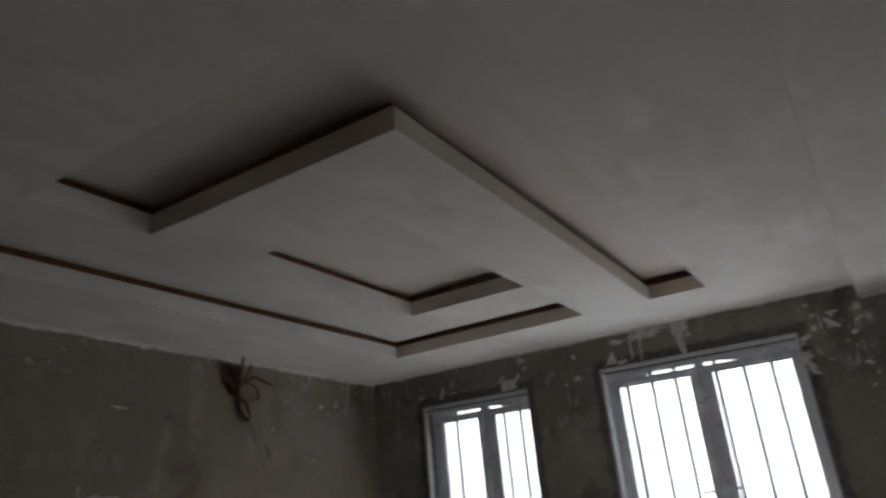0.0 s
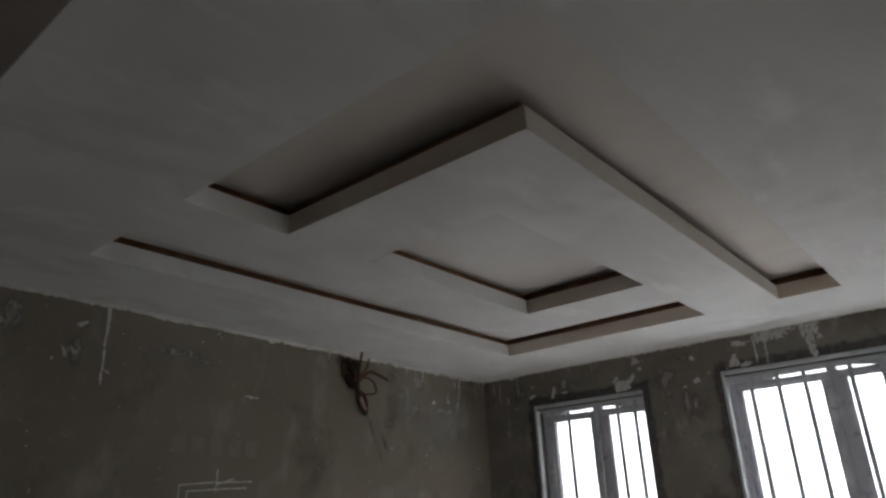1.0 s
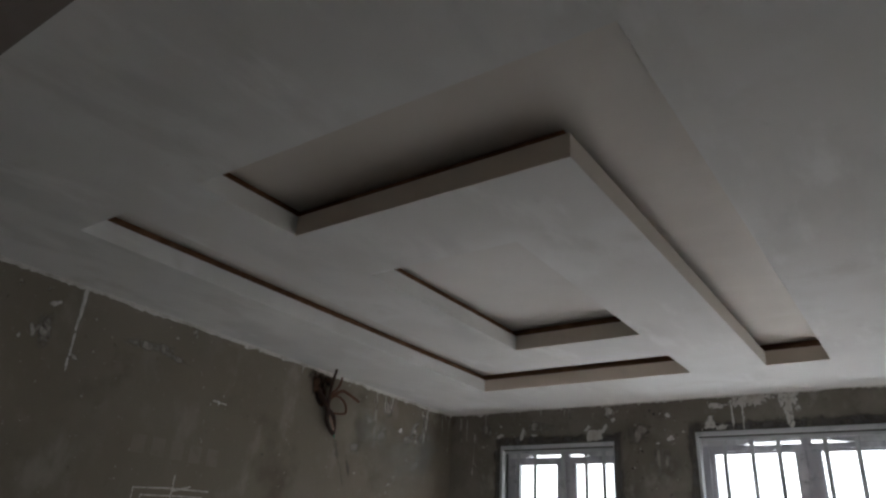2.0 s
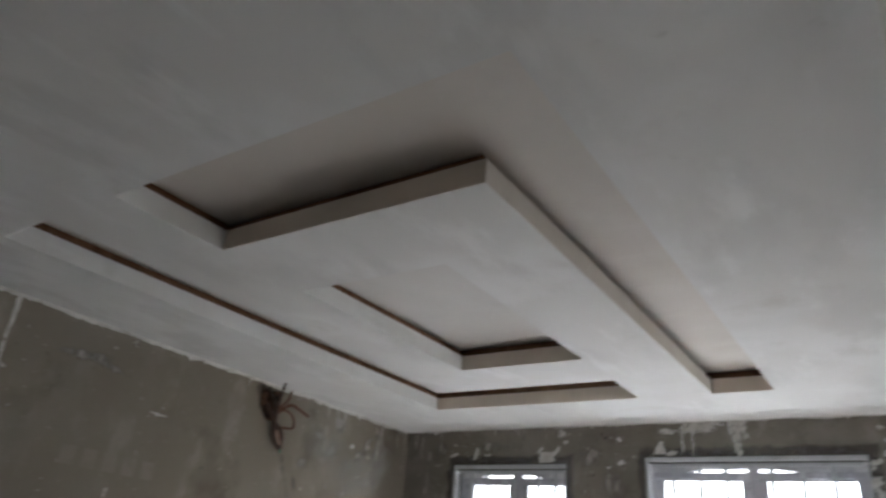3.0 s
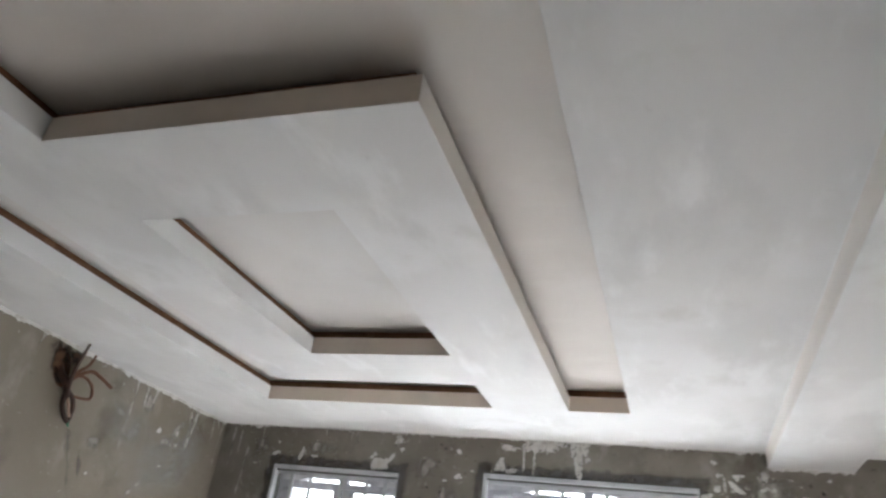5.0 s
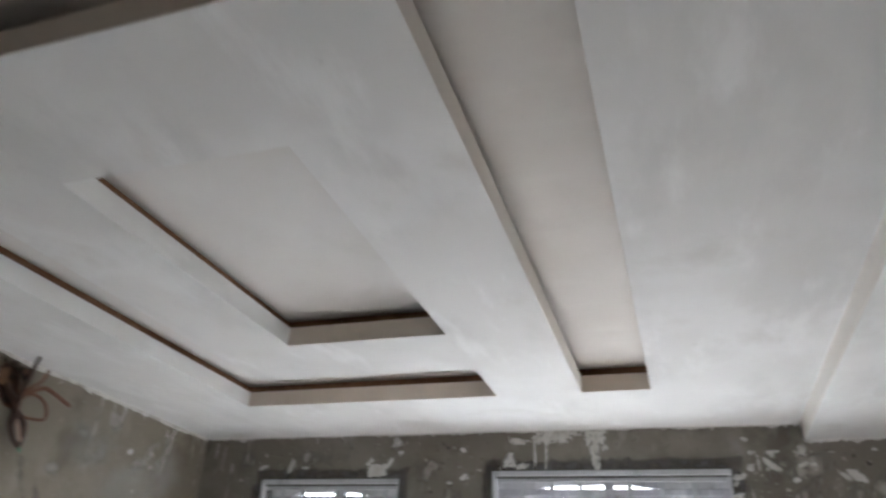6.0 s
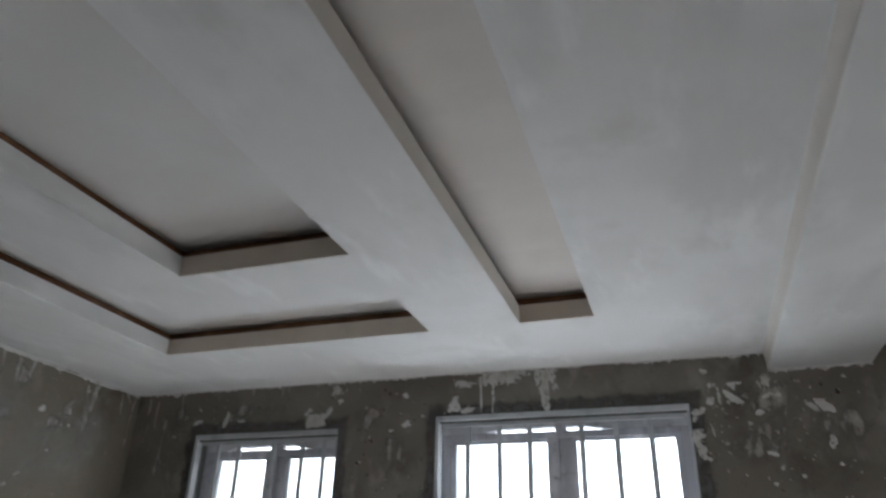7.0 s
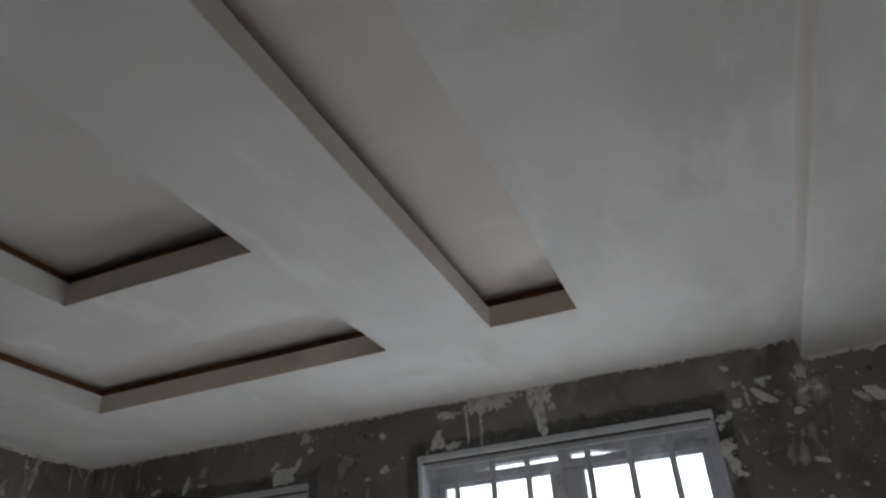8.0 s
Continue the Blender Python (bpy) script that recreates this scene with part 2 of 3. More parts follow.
def in_window(x, z):
    return any(a < x < b and c < z < d for a, b, c, d in WINDOWS)


xs = sorted({-4.6, X_END} | {v for w in WINDOWS for v in w[:2]})
zs = sorted({0.0, 3.0} | {v for w in WINDOWS for v in w[2:]})
wall_far = mesh_object("wall_far", slab_with_holes(xs, zs, in_window, YW, YW + WALL, lambda u, v, w: (u, w, v)), RENDER_FAR)
tagged(wall_far, "bare grey cement-rendered wall splashed with white gypsum", "wall", kind="structure")

HOLE = (3.23, 3.53, 2.46, 2.735)   # broken-out pocket in the left wall: y0, y1, z0, z1


def on_left(y, z, out=0.0):
    return (left_x(y) + out, y, z)


def in_hole(y, z):
    return HOLE[0] < y < HOLE[1] and HOLE[2] < z < HOLE[3]


wall_left = mesh_object("wall_left", slab_with_holes([Y_BACK, 0.0, 1.5, *HOLE[:2], 4.5, YW], [0, *HOLE[2:], 3.0], in_hole, 0.0, -WALL, on_left), RENDER_GREY)
tagged(wall_left, "bare brownish cement-rendered wall with chalk marks and gypsum drips", "wall", kind="structure")

wall_back = tagged(mesh_object("wall_back", boxed(-4.6, X_END, Y_BACK - WALL, Y_BACK, 0, 3.0), RENDER_GREY), "plain cement-rendered wall", "wall", kind="structure")
wall_right = mesh_object("wall_right", slab_with_holes([Y_BACK - WALL, 2.4, 4.8, YW + WALL], [0, 2.1, 3.0], lambda y, z: 2.4 < y < 4.8 and z < 2.1, X_END, X_END + WALL, lambda u, v, w: (w, u, v)), RENDER_GREY)
tagged(wall_right, "plain cement-rendered wall with a wide doorway", "wall", kind="structure")
# Unseen slab added over everything to keep sun and sky from leaking in
tagged(mesh_object("light_block_roof", boxed(-4.9, X_END + 0.4, Y_BACK - 0.4, YW + 0.35, 3.0, 3.18), CONCRETE), "unseen concrete slab added to block sun and sky", "roof", kind="structure")
floor = tagged(mesh_object("floor", boxed(-4.6, X_END, Y_BACK, YW, -0.12, 0.0), CONCRETE), "bare grey concrete screed floor", "floor", kind="structure")
ground = tagged(mesh_object("ground", boxed(-400, 400, -400, 800, -0.5, -0.3), EARTH), "pale sandy open ground outside the windows", "ground", kind="structure")

haze, hn, hl, hb = material("overcast_haze", 1.0)
hb.inputs["Base Color"].default_value = (0, 0, 0, 1)
hb.inputs["Emission Color"].default_value = (0.95, 0.975, 1.0, 1)
hb.inputs["Emission Strength"].default_value = 5.0
tagged(mesh_object("backdrop", boxed(-300, 300, 90, 90.5, -0.3, 120), haze), "plain white overcast sky outside the windows", "sky", kind="structure")

# Hung ceiling: two interlocked angle-shaped channels round a rectangular well
L2 = (-3.283, -2.91, 0.975, 3.985, 4.467, -1.597)
L1 = (-2.434, -1.103, -0.729, 0.975, 1.498, 4.463)
WELL = (-2.437, -1.600, 2.013, 3.490)


def in_recess(x, y):
    a = L1[0] < x < L1[2] and L1[3] < y < L1[4]
    b = L1[1] < x < L1[2] and L1[3] < y < L1[5]
    c = L2[0] < x < L2[1] and L2[2] < y < L2[4]
    d = L2[0] < x < L2[5] and L2[3] < y < L2[4]
    e = WELL[0] < x < WELL[1] and WELL[2] < y < WELL[3]
    return a or b or c or d or e


cx = sorted({-4.19, BX0 + 0.05, *L2[:2], L2[5], *L1[:3], *WELL[:2]})
cy = sorted({NEAR, YW, *L1[3:], *L2[2:5], *WELL[2:]})
ceiling = mesh_object("ceiling", slab_with_holes(cx, cy, in_recess, ZC, ZLIP, lambda u, v, w: (u, v, w)), PLASTER_WHITE)
ceiling.data.materials.append(RISER_SHADE)
ceiling.data.materials.append(BEIGE_SKIM_SHADE)
ceiling.data.materials.append(GAP_SHADE)
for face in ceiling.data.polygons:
    # warm shade is painted on the risers that face the opening, not the windows
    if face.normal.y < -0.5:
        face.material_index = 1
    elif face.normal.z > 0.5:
        # the lip's top is brown too, to deepen the gap's shade
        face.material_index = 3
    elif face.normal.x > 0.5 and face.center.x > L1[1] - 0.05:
        # beige paints the shade on the outer channel's inner riser
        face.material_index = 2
soften(ceiling, 0.0025, 2)
tagged(ceiling, "white gypsum hung ceiling with interlocked recessed channels and a central well", "ceiling", kind="structure")
# added boards close and darken the gap over the lip, set back from every edge
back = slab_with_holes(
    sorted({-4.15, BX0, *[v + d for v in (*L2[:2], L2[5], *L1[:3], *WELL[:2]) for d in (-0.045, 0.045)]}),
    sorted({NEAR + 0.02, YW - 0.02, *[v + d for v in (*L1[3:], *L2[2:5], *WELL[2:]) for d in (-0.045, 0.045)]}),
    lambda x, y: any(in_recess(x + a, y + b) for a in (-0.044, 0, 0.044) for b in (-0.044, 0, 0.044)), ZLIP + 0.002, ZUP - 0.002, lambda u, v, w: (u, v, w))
part("gap_shade_board", back, GAP_SHADE, ceiling, "added brown boards that darken the shadow gap")
bm = bmesh.new()
for x0, x1, y0, y1 in ((-4.6, -2.6, NEAR, YW), (-2.6, -1.35, 1.75, YW), (-2.6, BX0 + 0.05, NEAR, 1.75), (-1.35, BX0 + 0.05, 1.75, YW)):
    box(bm, x0, x1, y0, y1, ZUP, ZUP + 0.1)
upper = mesh_object("ceiling_upper", bm, RAW_GYPSUM_LIGHT)
upper.data.materials.append(BEIGE_SKIM_SHADE)
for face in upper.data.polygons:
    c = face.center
    # the outer channel is beige, with its recess shade put into that colour
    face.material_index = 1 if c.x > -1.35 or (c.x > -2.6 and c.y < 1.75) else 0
tagged(upper, "off-white gypsum upper ceiling, beige in the outer channel", "ceiling", kind="structure")
side = tagged(mesh_object("ceiling_side", boxed(BX1 - 0.05, X_END, NEAR - 0.23, YW, ZC, ZC + 0.1), PLASTER_WHITE), "plain white gypsum ceiling beyond the beam", "ceiling", kind="structure")
# The rear ceiling is out of view; dark concrete lowers the bounce there
tagged(mesh_object("ceiling_rear", boxed(-4.6, X_END, Y_BACK, NEAR - 0.23, ZC + 0.05, ZC + 0.2), CONCRETE), "unseen bare concrete ceiling, dark to lower bounced light", "ceiling", kind="structure")

def beam_profile(cove, r, n=10):
    """Outline of the beam in x and z: plaster that eases from the ceiling into the side, a small rounded arris, and the same mirrored."""
    drop = ZC - 0.0005 - BZ - r
    half = [(BX0 - cove * (1 - math.sin(a)) ** 1.2, ZC - 0.0005 - drop * (1 - math.cos(a))) for a in (math.pi / 2 * k / n for k in range(n + 1))]
    half += [(BX0 + r * (1 - math.cos(a)), BZ + r * (1 - math.sin(a))) for a in (math.pi / 2 * k / 5 for k in range(1, 6))]
    return half + [(BX0 + BX1 - x, z) for x, z in reversed(half)]


bm = bmesh.new()
ends = []
for y in (NEAR, 1.0, 2.0, 3.0, 4.0, YW):
    skew = 0.012 * (y - YW)
    ends.append([bm.verts.new((x + skew, y, z)) for x, z in [(BX0 - 0.014, 2.80)] + beam_profile(0.014, 0.008) + [(BX1 + 0.014, 2.80)]])
for a, b in zip(ends, ends[1:]):
    for k in range(len(a)):
        bm.faces.new([a[k], a[(k + 1) % len(a)], b[(k + 1) % len(a)], b[k]])
bm.faces.new(ends[0]), bm.faces.new(ends[-1])
beam = mesh_object("ceiling_beam", bm, PLASTER_WHITE)
beam.data.materials.append(BEIGE_SKIM_SHADE)
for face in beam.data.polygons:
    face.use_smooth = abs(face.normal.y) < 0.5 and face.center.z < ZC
    # the shade on the side towards the recesses is put into its colour
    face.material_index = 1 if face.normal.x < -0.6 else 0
tagged(beam, "white gypsum-covered dropped beam across the ceiling", "beam", kind="structure")
lintel = mesh_object("lintel", boxed(-4.6, X_END, NEAR - 0.23, NEAR, 2.6, 3.0), CONCRETE)
tagged(lintel, "bare cement-rendered lintel over a wide opening", "lintel", kind="structure")


# ---- windows ----
def ragged_panel(x0, x1, z0, z1, holes, amp, seed):
    """A thin sheet of mortar on the far wall with an uneven outer outline, round a rectangular hole."""
    bm = bmesh.new()
    hx0, hx1, hz0, hz1 = holes
    outer, inner = [], []

    def run(a, b, ia, ib, n):
        for k in range(n):
            f = k / n
            p = (a[0] + (b[0] - a[0]) * f, a[1] + (b[1] - a[1]) * f)
            q = (ia[0] + (ib[0] - ia[0]) * f, ia[1] + (ib[1] - ia[1]) * f)
            s = amp * (noise.noise((p[0] * 9 + seed, p[1] * 9, 0)) + 0.6 * noise.noise((p[0] * 26, p[1] * 26, seed)))
            d = Vector((p[0] - q[0], p[1] - q[1]))
            d.normalize()
            outer.append((p[0] + d.x * s, p[1] + d.y * s))
            inner.append(q)

    n = 46
    run((x0, z0), (x0, z1), (hx0, hz0), (hx0, hz1), n)
    run((x0, z1), (x1, z1), (hx0, hz1), (hx1, hz1), n)
    run((x1, z1), (x1, z0), (hx1, hz1), (hx1, hz0), n)
    outer.append((x1, z0)), inner.append((hx1, hz0))
    thin = bm.verts.layers.float.new("thin")
    vo = [bm.verts.new((x, YW - 0.0008, z)) for x, z in outer]
    for vert in vo:
        vert[thin] = 1.0
    vm = [bm.verts.new((x + (u - x) * 0.45, YW - 0.004, z + (w - z) * 0.45)) for (x, z), (u, w) in zip(outer, inner)]
    vi = [bm.verts.new((x, YW - 0.004, z)) for x, z in inner]
    for k in range(len(vo) - 1):
        bm.faces.new([vo[k], vo[k + 1], vm[k + 1], vm[k]])
        bm.faces.new([vm[k], vm[k + 1], vi[k + 1], vi[k]])
    return bm


def window(name, x0, x1, z0, z1, bars, mull, label, slot, seed, wl=0.05, wr=0.05):
    """A wall opening with a steel surround and security bars near the room, and a two-light aluminium window behind."""
    top = tagged(new(name), label, "window", "windows in the far wall", "structure")
    top.location = ((x0 + x1) / 2, YW, z0)
    bpy.context.view_layer.update()
    inv = top.matrix_world.inverted()

    def add(n, bm, mat, lab="", parent=None):
        bmesh.ops.transform(bm, matrix=inv, verts=bm.verts)
        return part(n, bm, mat, parent or top, lab)

    t = 0.032
    ya, yb = YW - 0.016, YW + 0.040
    # steel surround in the mouth of the opening: an outer flange and a thinner inner leg
    add("steel_jamb", boxed(x0, x0 + 0.024, ya, yb, z0, z1 - t, 0.003), STEEL, "grey primed steel surround")
    add("steel_jamb", boxed(x1 - 0.014, x1, YW + 0.006, yb, z0, z1 - t, 0.003), STEEL)
    add("steel_head", boxed(x0, x1, ya, yb, z1 - t, z1, 0.003), STEEL)
    add("steel_rail", boxed(x0 + t, x1 - t, YW + 0.018, YW + 0.030, z1 - t - 0.034, z1 - t, 0.002), STEEL)
    # dark strip painted in for the shadow under the steel head
    add("head_shadow", boxed(x0 + 0.024, x1 - 0.014, YW + 0.002, YW + 0.016, z1 - t - 0.013, z1 - t - 0.001), DARK_STRIP, "painted shadow line under the steel head")
    for bx in bars:
        add("bar", boxed(bx - 0.016, bx + 0.016, YW + 0.040, YW + 0.052, z0, z1 - t, 0.003), STEEL, "flat steel security bar")
    # reveal lining, smeared with gypsum, darker on the narrow window's left
    for a, b in ((x0 + 0.0005, x0 + 0.006), (x1 - 0.006, x1 - 0.0005)):
        add("reveal_lining", boxed(a, b, yb + 0.001, YW + WALL - 0.002, z0, z1 - 0.008), DARK_STRIP if wl > 0.06 and a < x0 + 0.1 else REVEAL, "smeared plaster on the reveal")
    add("reveal_lining", boxed(x0 + 0.006, x1 - 0.006, yb + 0.001, YW + 0.095, z1 - 0.007, z1 - 0.0005), REVEAL)
    # aluminium frame
    f0, f1 = YW + 0.115, YW + 0.185
    zt = z1 - 0.095
    zh = zt - 0.042
    add("window_frame", boxed(x0 + 0.008, x0 + 0.008 + wl, f0, f1, z0, zt, 0.003), ALU, "dusty grey aluminium frame")
    add("window_frame", boxed(x1 - 0.008 - wr, x1 - 0.008, f0, f1, z0, zt, 0.003), ALU)
    add("window_frame", boxed(x0 + 0.008 + wl, x1 - 0.008 - wr, f0, f1, zh, zt, 0.003), ALU)
    # meeting stiles: two overlapping profiles with a shadow groove between
    m0, m1 = mull
    mid = (m0 + m1) / 2
    add("meeting_stile", boxed(m0, mid - 0.012, f0 - 0.004, f0 + 0.03, z0, zh, 0.004), ALU, "wide dusty aluminium meeting stile")
    add("meeting_stile", boxed(mid + 0.012, m1, f0 + 0.012, f0 + 0.05, z0, zh, 0.004), ALU)
    add("stile_core", boxed(mid - 0.014, mid + 0.014, f0 + 0.018, f0 + 0.045, z0, zh), ALU)
    add("stile_bead", boxed(m0 + 0.016, m0 + 0.024, f0 - 0.010, f0 - 0.002, z0, zh), ALU)
    add("stile_bead", boxed(m1 - 0.026, m1 - 0.018, f0 + 0.005, f0 + 0.014, z0, zh), ALU)
    for a, b in ((x0 + 0.008 + wl, m0), (m1, x1 - 0.008 - wr)):
        s = 0.036
        pane = add("pane", boxed(a, b, f0 + 0.034, f0 + 0.039, z0, zh), glass, "clear window glass")
        pane.visible_shadow = False
        if a < m0:
            add("sash", boxed(a, a + s, f0 + 0.015, f0 + 0.055, z0, zh, 0.003), ALU)
        else:
            add("sash", boxed(b - s, b, f0 + 0.015, f0 + 0.055, z0, zh, 0.003), ALU)
        add("sash", boxed(a, b, f0 + 0.016, f0 + 0.054, zh - 0.016, zh), ALU)
    # mortar over the frame, open in a lens-shaped slit where it has fallen out
    g = bmesh.new()
    n = 60
    front, rear_ = [], []
    for k in range(n + 1):
        x = x0 + 0.006 + (x1 - x0 - 0.012) * k / n
        f = (x - slot[0]) / (slot[1] - slot[0])
        open_ = 0.0 if not 0 < f < 1 else 0.030 * min(1, 7 * f, 4 * (1 - f)) * (1 + 0.25 * noise.noise((x * 14, seed, 0)))
        zb = zt + max(open_, 0.0) - (0.002 if open_ <= 0 else 0)
        for row, y in ((front, f0 + 0.004), (rear_, f1 + 0.004)):
            row.append((g.verts.new((x, y, zb)), g.verts.new((x, y, z1 - 0.001))))
    for k in range(n):
        for row in (front, rear_):
            g.faces.new([row[k][0], row[k + 1][0], row[k + 1][1], row[k][1]])
        g.faces.new([front[k][0], front[k + 1][0], rear_[k + 1][0], rear_[k][0]])
    add("mortar_fill", g, REVEAL, "pale rough mortar packed over the frame, partly fallen out")
    # catch on the meeting stile
    zl = z0 + 0.575
    catch = add("catch", boxed(mid - 0.022, mid + 0.022, f0 - 0.022, f0 - 0.004, zl - 0.045, zl + 0.045, 0.004), STEEL, "small grey metal window catch")
    add("catch_lever", boxed(m0 - 0.075, mid - 0.005, f0 - 0.034, f0 - 0.022, zl - 0.010, zl + 0.006, 0.003), STEEL, parent=catch)
    add("catch_lever", boxed(mid + 0.005, m1 + 0.022, f0 - 0.034, f0 - 0.022, zl - 0.006, zl + 0.022, 0.003), STEEL, parent=catch)
    add("head_bracket", boxed(mid - 0.035, mid + 0.03, f0 - 0.002, f0 + 0.05, zt, z1 - 0.008), ALU)
    patch = ragged_panel(x0 - 0.09, x1 + 0.10, z0, z1 + 0.105, (x0, x1, z0, z1), 0.035, seed)
    add("mortar_patch", patch, FRESH, "darker fresh mortar round the opening")
    return top


window("window_1", *WINDOWS[0], (-3.44, -3.27, -3.00, -2.78, -2.62), (-3.09, -2.915), "narrow barred aluminium window blown out by daylight", (-3.42, -2.74), 3.0, 0.085, 0.026)
window("window_2", *WINDOWS[1], (-1.635, -1.435, -1.25, -0.94, -0.74, -0.548), (-1.16, -0.985), "wide barred aluminium window blown out by daylight", (-1.56, -0.73), 8.0)
for (a, b, c, d), n, sky_power, ground_power in zip(WINDOWS, ("narrow", "wide"), (92, 285), (7, 15)):
    # steep light from the open sky, and the weaker light that the pale ground throws up
    sky_lamp("window_sky_" + n, a + 0.08, b - 0.08, YW + WALL + 0.03, c + 0.05, c + 0.75, sky_power * (b - a), 4.0, 116)
    sky_lamp("window_ground_" + n, a + 0.08, b - 0.08, YW + WALL + 0.35, c + 0.05, d, ground_power * (b - a), 0.3)
door_light = sky_lamp("doorway_light", 2.5, 4.7, 0, 0.1, 2.0, 34, 0, 130)
door_light.matrix_world = look((X_END + WALL + 0.05, 3.6, 1.1), (X_END - 1, 3.6, -0.9))
door_light.data.color = (0.74, 0.88, 1.0)


# ---- gypsum on the walls ----
def on_far(x, z, out=0.0):
    return (x, YW - out, z)


def on_far_proud(x, z, out=0.0):
    """On the window wall, clear of the mortar patches round the openings."""
    return (x, YW - out - 0.0042, z)


def blob(bm, place, u, v, ru, rv, turn, seed, thick=0.0016, lift=0.0006):
    """An irregular flat splash of plaster centred at (u, v) of a wall."""
    c, s = math.cos(radians(turn)), math.sin(radians(turn))
    n = 30
    thin = bm.verts.layers.float.get("thin") or bm.verts.layers.float.new("thin")
    rings = []
    for f, h in ((1.0, lift), (0.8, lift + thick * 0.8), (0.4, lift + thick)):
        ring = []
        for k in range(n):
            a = 2 * math.pi * k / n
            r = 1.25 * f * (1 + 0.42 * noise.noise((math.cos(a) * 1.3 + seed, math.sin(a) * 1.3, seed * 3.7)) + 0.30 * noise.noise((math.cos(a) * 3.4, math.sin(a) * 3.4 + seed, 5.1)))
            p, q = r * ru * math.cos(a), r * rv * math.sin(a)
            vert = bm.verts.new(place(u + c * p - s * q, v + s * p + c * q, h))
            vert[thin] = (f - 0.4) / 0.6
            ring.append(vert)
        rings.append(ring)
    for a, b in zip(rings, rings[1:]):
        for k in range(n):
            bm.faces.new([a[k], a[(k + 1) % n], b[(k + 1) % n], b[k]])
    bm.faces.new(rings[-1])
    return bm


def drip(bm, place, u, v0, v1, width, seed, lean=0.0, thick=0.0025):
    """A run of plaster from v0 down to v1, thinning and ending in a bead."""
    n = 16
    layer = bm.verts.layers.float.get("thin") or bm.verts.layers.float.new("thin")
    rows = []
    for k in range(n + 1):
        f = k / n
        z = v0 + (v1 - v0) * f
        w = width * (0.55 + 0.45 * max(0.0, 1 - 2.5 * f)) * (1 + 0.7 * noise.noise((z * 34, seed, 1.0)))
        if f > 0.86:
            w *= 1.15 * math.sqrt(max(0.02, (1 - f) / 0.14))
        x = u + lean * f + 0.014 * noise.noise((z * 9, seed, 4.0))
        rows.append([bm.verts.new(place(x + d * w, z, h)) for d, h in ((-0.5, 0.0006), (-0.2, thick), (0.2, thick), (0.5, 0.0006))])
        for i, vert in enumerate(rows[-1]):
            vert[layer] = 1.0 if i in (0, 3) else 0.5 * f
    for a, b in zip(rows, rows[1:]):
        for k in range(3):
            bm.faces.new([a[k], a[k + 1], b[k + 1], b[k]])
    return bm


def ragged_edge(place, a, b, top, low, amp, seed, breaks=0.0):
    """The uneven foot of the ceiling plaster where it laps onto a wall."""
    bm = bmesh.new()
    n = int((b - a) / 0.006)
    prev = None
    for k in range(n + 1):
        u = a + (b - a) * k / n
        q = noise.noise((u * 3, seed, 0)) * 0.6 + noise.noise((u * 31, seed, 3)) * 0.5 + max(0, noise.noise((u * 73, seed, 7))) * 0.8 + max(0, noise.noise((u * 9, seed, 11)) - 0.3) * 2.0
        z = top - max(0.002, low + amp * q - breaks)
        row = [bm.verts.new(place(u, top - 0.0005, 0.0008)), bm.verts.new(place(u, top - 0.0005, 0.008)), bm.verts.new(place(u, (top + z) / 2, 0.006)), bm.verts.new(place(u, z, 0.0008))]
        if prev:
            for i in range(3):
                bm.faces.new([prev[i], row[i], row[i + 1], prev[i + 1]])
        prev = row
    return bm


part("gypsum_edge", ragged_edge(on_far, -4.13, BX0, ZC, 0.007, 0.028, 2.0, 0.002), EDGE, wall_far, "ragged white foot of the ceiling plaster")
part("gypsum_edge", ragged_edge(on_far, BX0, BX1, BZ, 0.008, 0.024, 5.0), EDGE, wall_far)
part("gypsum_edge", ragged_edge(on_left, 0.2, 5.27, ZC, 0.019, 0.020, 9.0), EDGE, wall_left, "ragged white foot of the ceiling plaster")

# splashes on the window wall: x, z, half width, half height, turn
FAR_A = [(-2.678, 2.498, 0.072, 0.042, 6), (-2.589, 2.544, 0.013, 0.047, -34), (-2.738, 2.564, 0.016, 0.034, -44), (-3.376, 2.534, 0.017, 0.054, -19),
         (-3.347, 2.55, 0.021, 0.036, 15), (-3.608, 2.528, 0.040, 0.017, 21), (-3.259, 2.521, 0.034, 0.011, 6), (-2.542, 2.692, 0.034, 0.032, -6),
         (-2.036, 2.631, 0.026, 0.017, -5), (-2.027, 2.447, 0.031, 0.02, 15), (-2.129, 2.412, 0.019, 0.011, -5), (-3.794, 2.44, 0.022, 0.018, -2),
         (-2.507, 2.621, 0.025, 0.013, -4), (-1.663, 2.686, 0.058, 0.026, -11), (-1.711, 2.55, 0.035, 0.046, -25), (-1.624, 2.516, 0.038, 0.02, 5)]
FAR_B = [(-1.768, 2.509, 0.029, 0.018, -3), (-1.925, 2.494, 0.03, 0.011, -5), (-0.226, 2.665, 0.019, 0.017, -6), (-0.209, 2.497, 0.024, 0.023, 14),
         (-0.086, 2.578, 0.035, 0.02, 6), (-0.091, 2.505, 0.046, 0.019, -39), (-0.21, 2.582, 0.012, 0.018, -4), (-0.278, 2.444, 0.036, 0.021, 11),
         (-0.308, 2.398, 0.016, 0.014, -4), (-0.166, 2.529, 0.011, 0.05, 4), (0.084, 2.594, 0.022, 0.038, -19), (0.077, 2.509, 0.03, 0.017, 20),
         (0.034, 2.418, 0.024, 0.016, -15), (0.138, 2.508, 0.022, 0.016, -30), (0.29, 2.44, 0.035, 0.014, -45), (0.346, 2.443, 0.051, 0.022, -39)]
